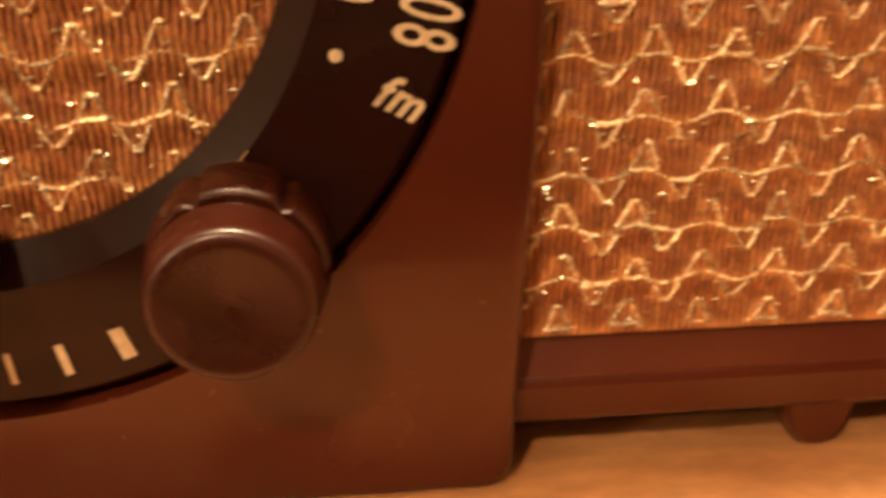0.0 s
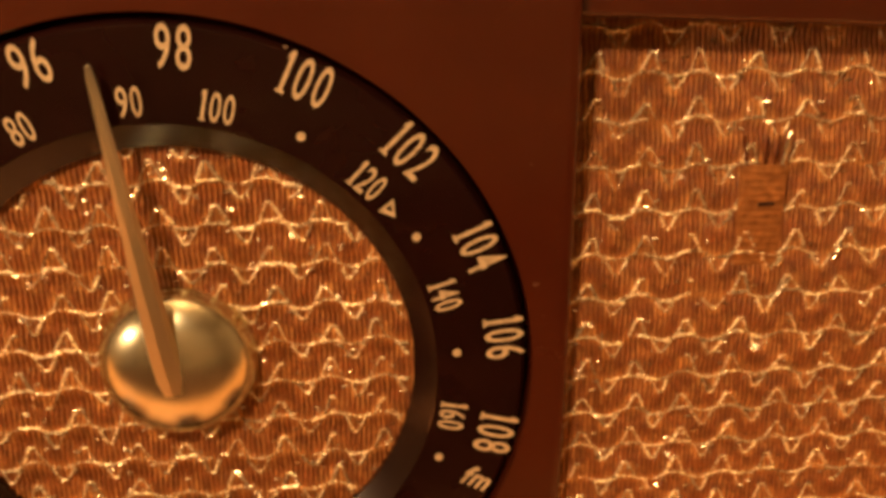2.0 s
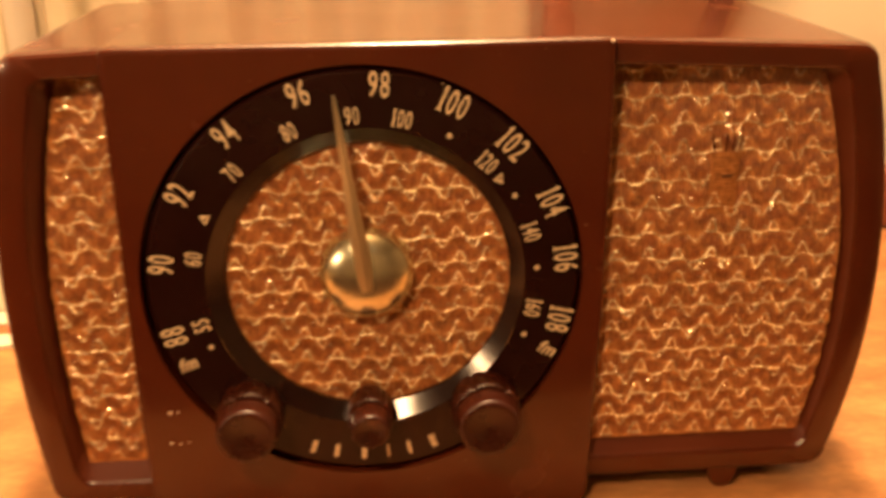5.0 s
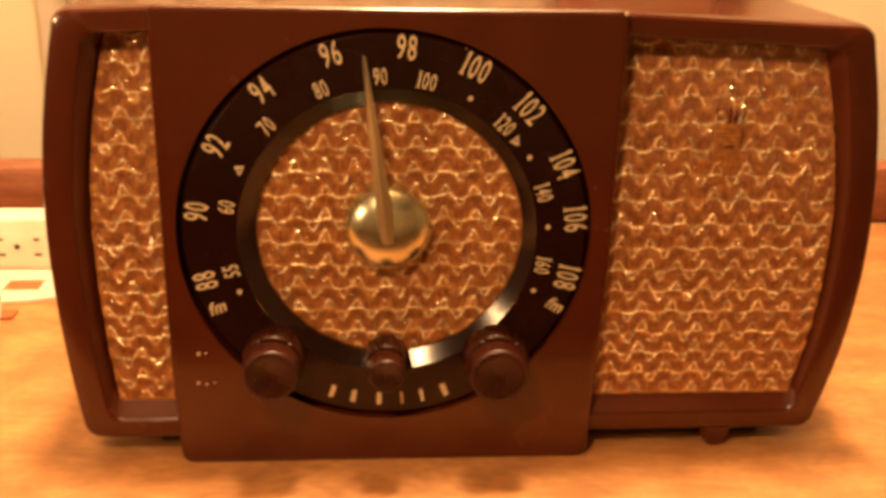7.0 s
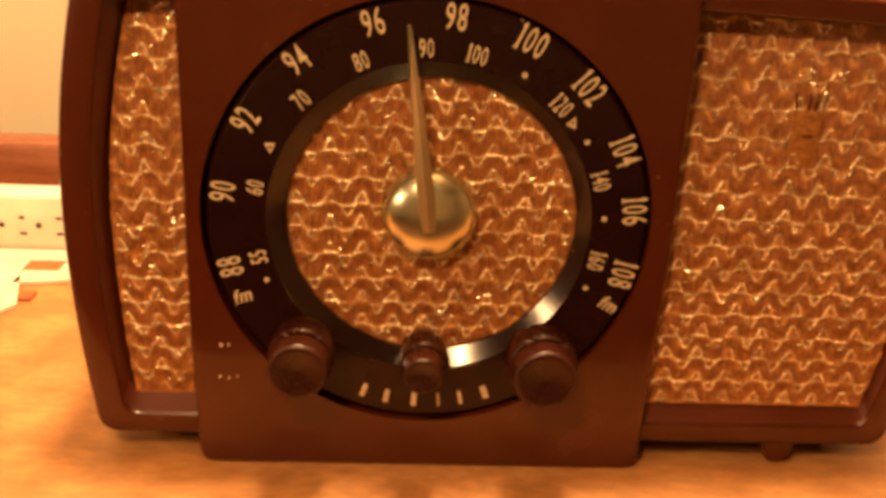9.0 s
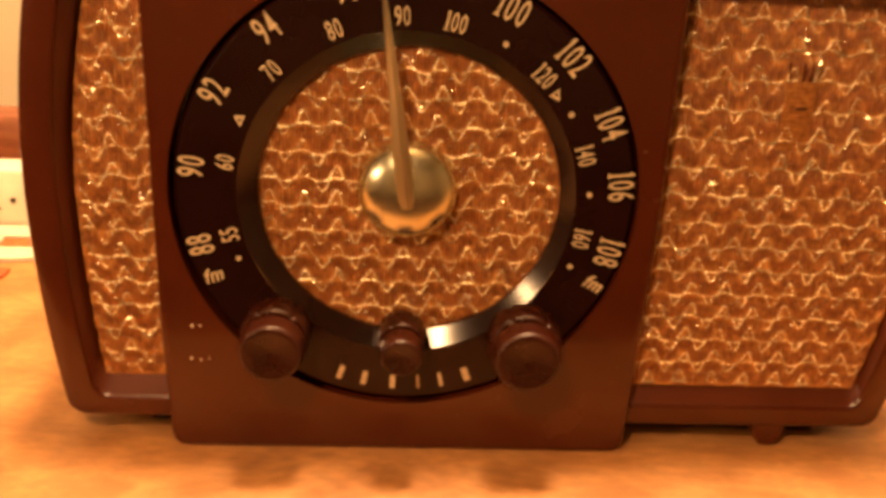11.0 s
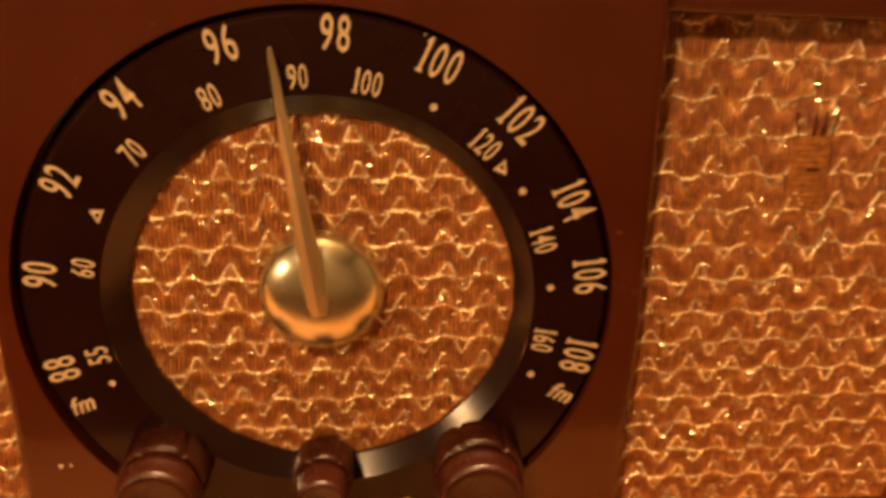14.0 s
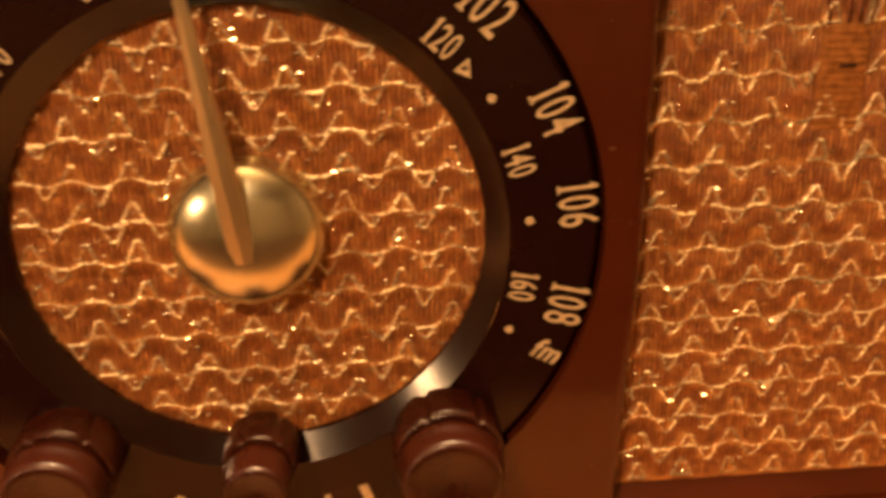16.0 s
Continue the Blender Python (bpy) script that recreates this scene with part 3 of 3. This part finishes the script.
part("slot", box("slot", (0.1385, 0.0065, 0.1392), (0.1424, 0.0069, 0.1399)), M_WOOD_SHADE, crest, "dark slot", 0)
for xa, za, xb, zb, w in ((0.1433, 0.1492, 0.1445, 0.1572, 0.0006), (0.1449, 0.1238, 0.1463, 0.1256, 0.0007), (0.1450, 0.1142, 0.1489, 0.1206, 0.0005), (0.1590, 0.1250, 0.1608, 0.1292, 0.0005)):
    v, f = [], []
    add_tube(v, f, [(xa + (xb - xa) * i / 4, 0.0066, za + (zb - za) * i / 4) for i in range(5)], w, 0.0004)
    part("glint_sliver", mesh_of("glint_sliver", v, f), M_GLINT, crest, "bright gold sliver in place of a glint", 0)
for xa, xb in ((0.1352, 0.1340), (0.1396, 0.1397), (0.1420, 0.1425)):
    v, f = [], []
    add_tube(v, f, [(xa + (xb - xa) * i / 4, 0.0080, 0.1490 + 0.0070 * i / 4) for i in range(5)], 0.0003, 0.0003)
    part("prong", mesh_of("prong", v, f), M_BAKE, crest, "dark prong", 0)

# hub and pointer
ZH = 0.1056
hub = part("hub", lathe("hub", [(0.0080, 0.0186), (0.0050, 0.0186), (0.0045, 0.0184)] + [(0.0042 - 0.0100 * math.sin(a), 0.0182 * math.cos(a)) for a in [math.pi / 2 * k / 18 for k in range(18)]] + [(-0.0058, 0.0003)], 0, ZH, 72),
           M_BRASS, radio, "polished domed brass hub", 0.9)
pl = []
for u in (0.0, 0.12, 0.35, 0.7, 0.97, 1.0):
    d = -0.0010 + 0.0760 * u
    w = 0.0040 - 0.0033 * u
    yb = (-0.0046, -0.0058, -0.0062, -0.0062, -0.0060, -0.0056)[len(pl)]
    cx, cz = -0.1225 * d, 0.9925 * d
    tx, tz = 0.9925, 0.1225
    k = 0.55 if u == 1.0 else 1.0
    pl.append([(cx + tx * w * k, yb + 0.0012, ZC + cz + tz * w * k), (cx + tx * w * 0.75 * k, yb - 0.0006, ZC + cz + tz * w * 0.75 * k), (cx, yb - 0.0016, ZC + cz),
               (cx - tx * w * 0.75 * k, yb - 0.0006, ZC + cz - tz * w * 0.75 * k), (cx - tx * w * k, yb + 0.0012, ZC + cz - tz * w * k)])
part("pointer", loft("pointer", pl, True, True, True), M_BRASS_DULL, radio, "long tapered brass pointer", 0.5)


# knobs: a notched skirt behind a lipped cap with a dished face
def knob(x, z, cap, skirt, length, label):
    n = 96
    loops = []
    for y, k in ((0.0, 0.98), (-0.10, 1.0), (-0.44, 1.0), (-0.49, 0.975), (-0.515, 0.93)):
        ring = []
        for i in range(n):
            a = 2 * math.pi * i / n
            cut = max(0.0, 1 - abs((a + 0.09 + math.pi / 6) % (math.pi / 3) - math.pi / 6) / 0.10)
            r = skirt * k * (1 - 0.075 * min(1.0, 2 * cut))
            ring.append((r * math.cos(a), y * length, r * math.sin(a)))
        loops.append(ring)
    ob = part("knob", loft("knob", loops, True, False, True), M_KNOB, radio, label, 0.7)
    ob.location = (x, 0, z)
    prof = [(-0.50, 0.88), (-0.58, 0.88), (-0.61, 0.97), (-0.64, 1.0), (-0.70, 1.0), (-0.73, 0.965), (-0.88, 0.955), (-0.94, 0.935), (-0.975, 0.90), (-0.995, 0.85), (-1.0, 0.79), (-0.99, 0.70), (-0.955, 0.40), (-0.92, 0.02)]
    face = part("cap", lathe("cap", [(y * length, r * cap) for y, r in prof], 0, 0, 64), M_KNOB, ob, "round cap with a dished face", 0.7)
    return ob, face


left_knob, left_cap = knob(-0.0480, 0.0505, 0.0122, 0.0130, 0.022, "round dark brown knob with a white index dot")
part("index_dot", lathe("index_dot", [(-0.0200, 0.0006), (-0.0211, 0.0006), (-0.0213, 0.0004)], -0.0076, 0.0014, 12), M_IVORY, left_cap, "white index dot")
knob(0.0455, 0.0490, 0.0130, 0.0139, 0.022, "large round dark brown knob")
knob(-0.0008, 0.0500, 0.0080, 0.0090, 0.022, "small round dark brown knob")

# foot under the wide wing
foot = []
for y, k in ((0.0030, 0.90), (0.0043, 1.0), (0.0150, 1.0)):
    ring = [(0.1515 + 0.0074 * k, 0.0100)]
    ring += [(0.1515 + 0.0068 * k * math.cos(a) ** 0.8 if math.cos(a) > 0 else 0.1515 - 0.0068 * k * (-math.cos(a)) ** 0.8, 0.0085 - (0.0085 - TOP) * k * math.sin(a)) for a in [math.pi * i / 16 for i in range(17)]]
    ring += [(0.1515 - 0.0074 * k, 0.0100)]
    foot.append([(x, y + 0.002, z) for x, z in ring])
part("foot", loft("foot", foot, True, True, True), M_BAKE, radio, "", 0.6)

on_dial(part("speck", lathe("speck", [(0.0002, 0.0005), (-0.0001, 0.0003)], 0, 0, 10), M_IVORY, dial, "", 0), 21.4, 0.0823)
# small chips in the panel's finish
for cx, cz, cr in ((-0.080, 0.051, 0.0008), (-0.081, 0.037, 0.0007), (-0.0775, 0.0365, 0.0005), (-0.0742, 0.0372, 0.0004), (-0.0770, 0.0512, 0.0005), (0.0908, 0.1938, 0.0007)):
    part("chip", lathe("chip", [(-0.0012, cr), (-0.0018, cr * 0.7)], cx, cz, 10), M_CHIP, radio, "pale chip in the finish")
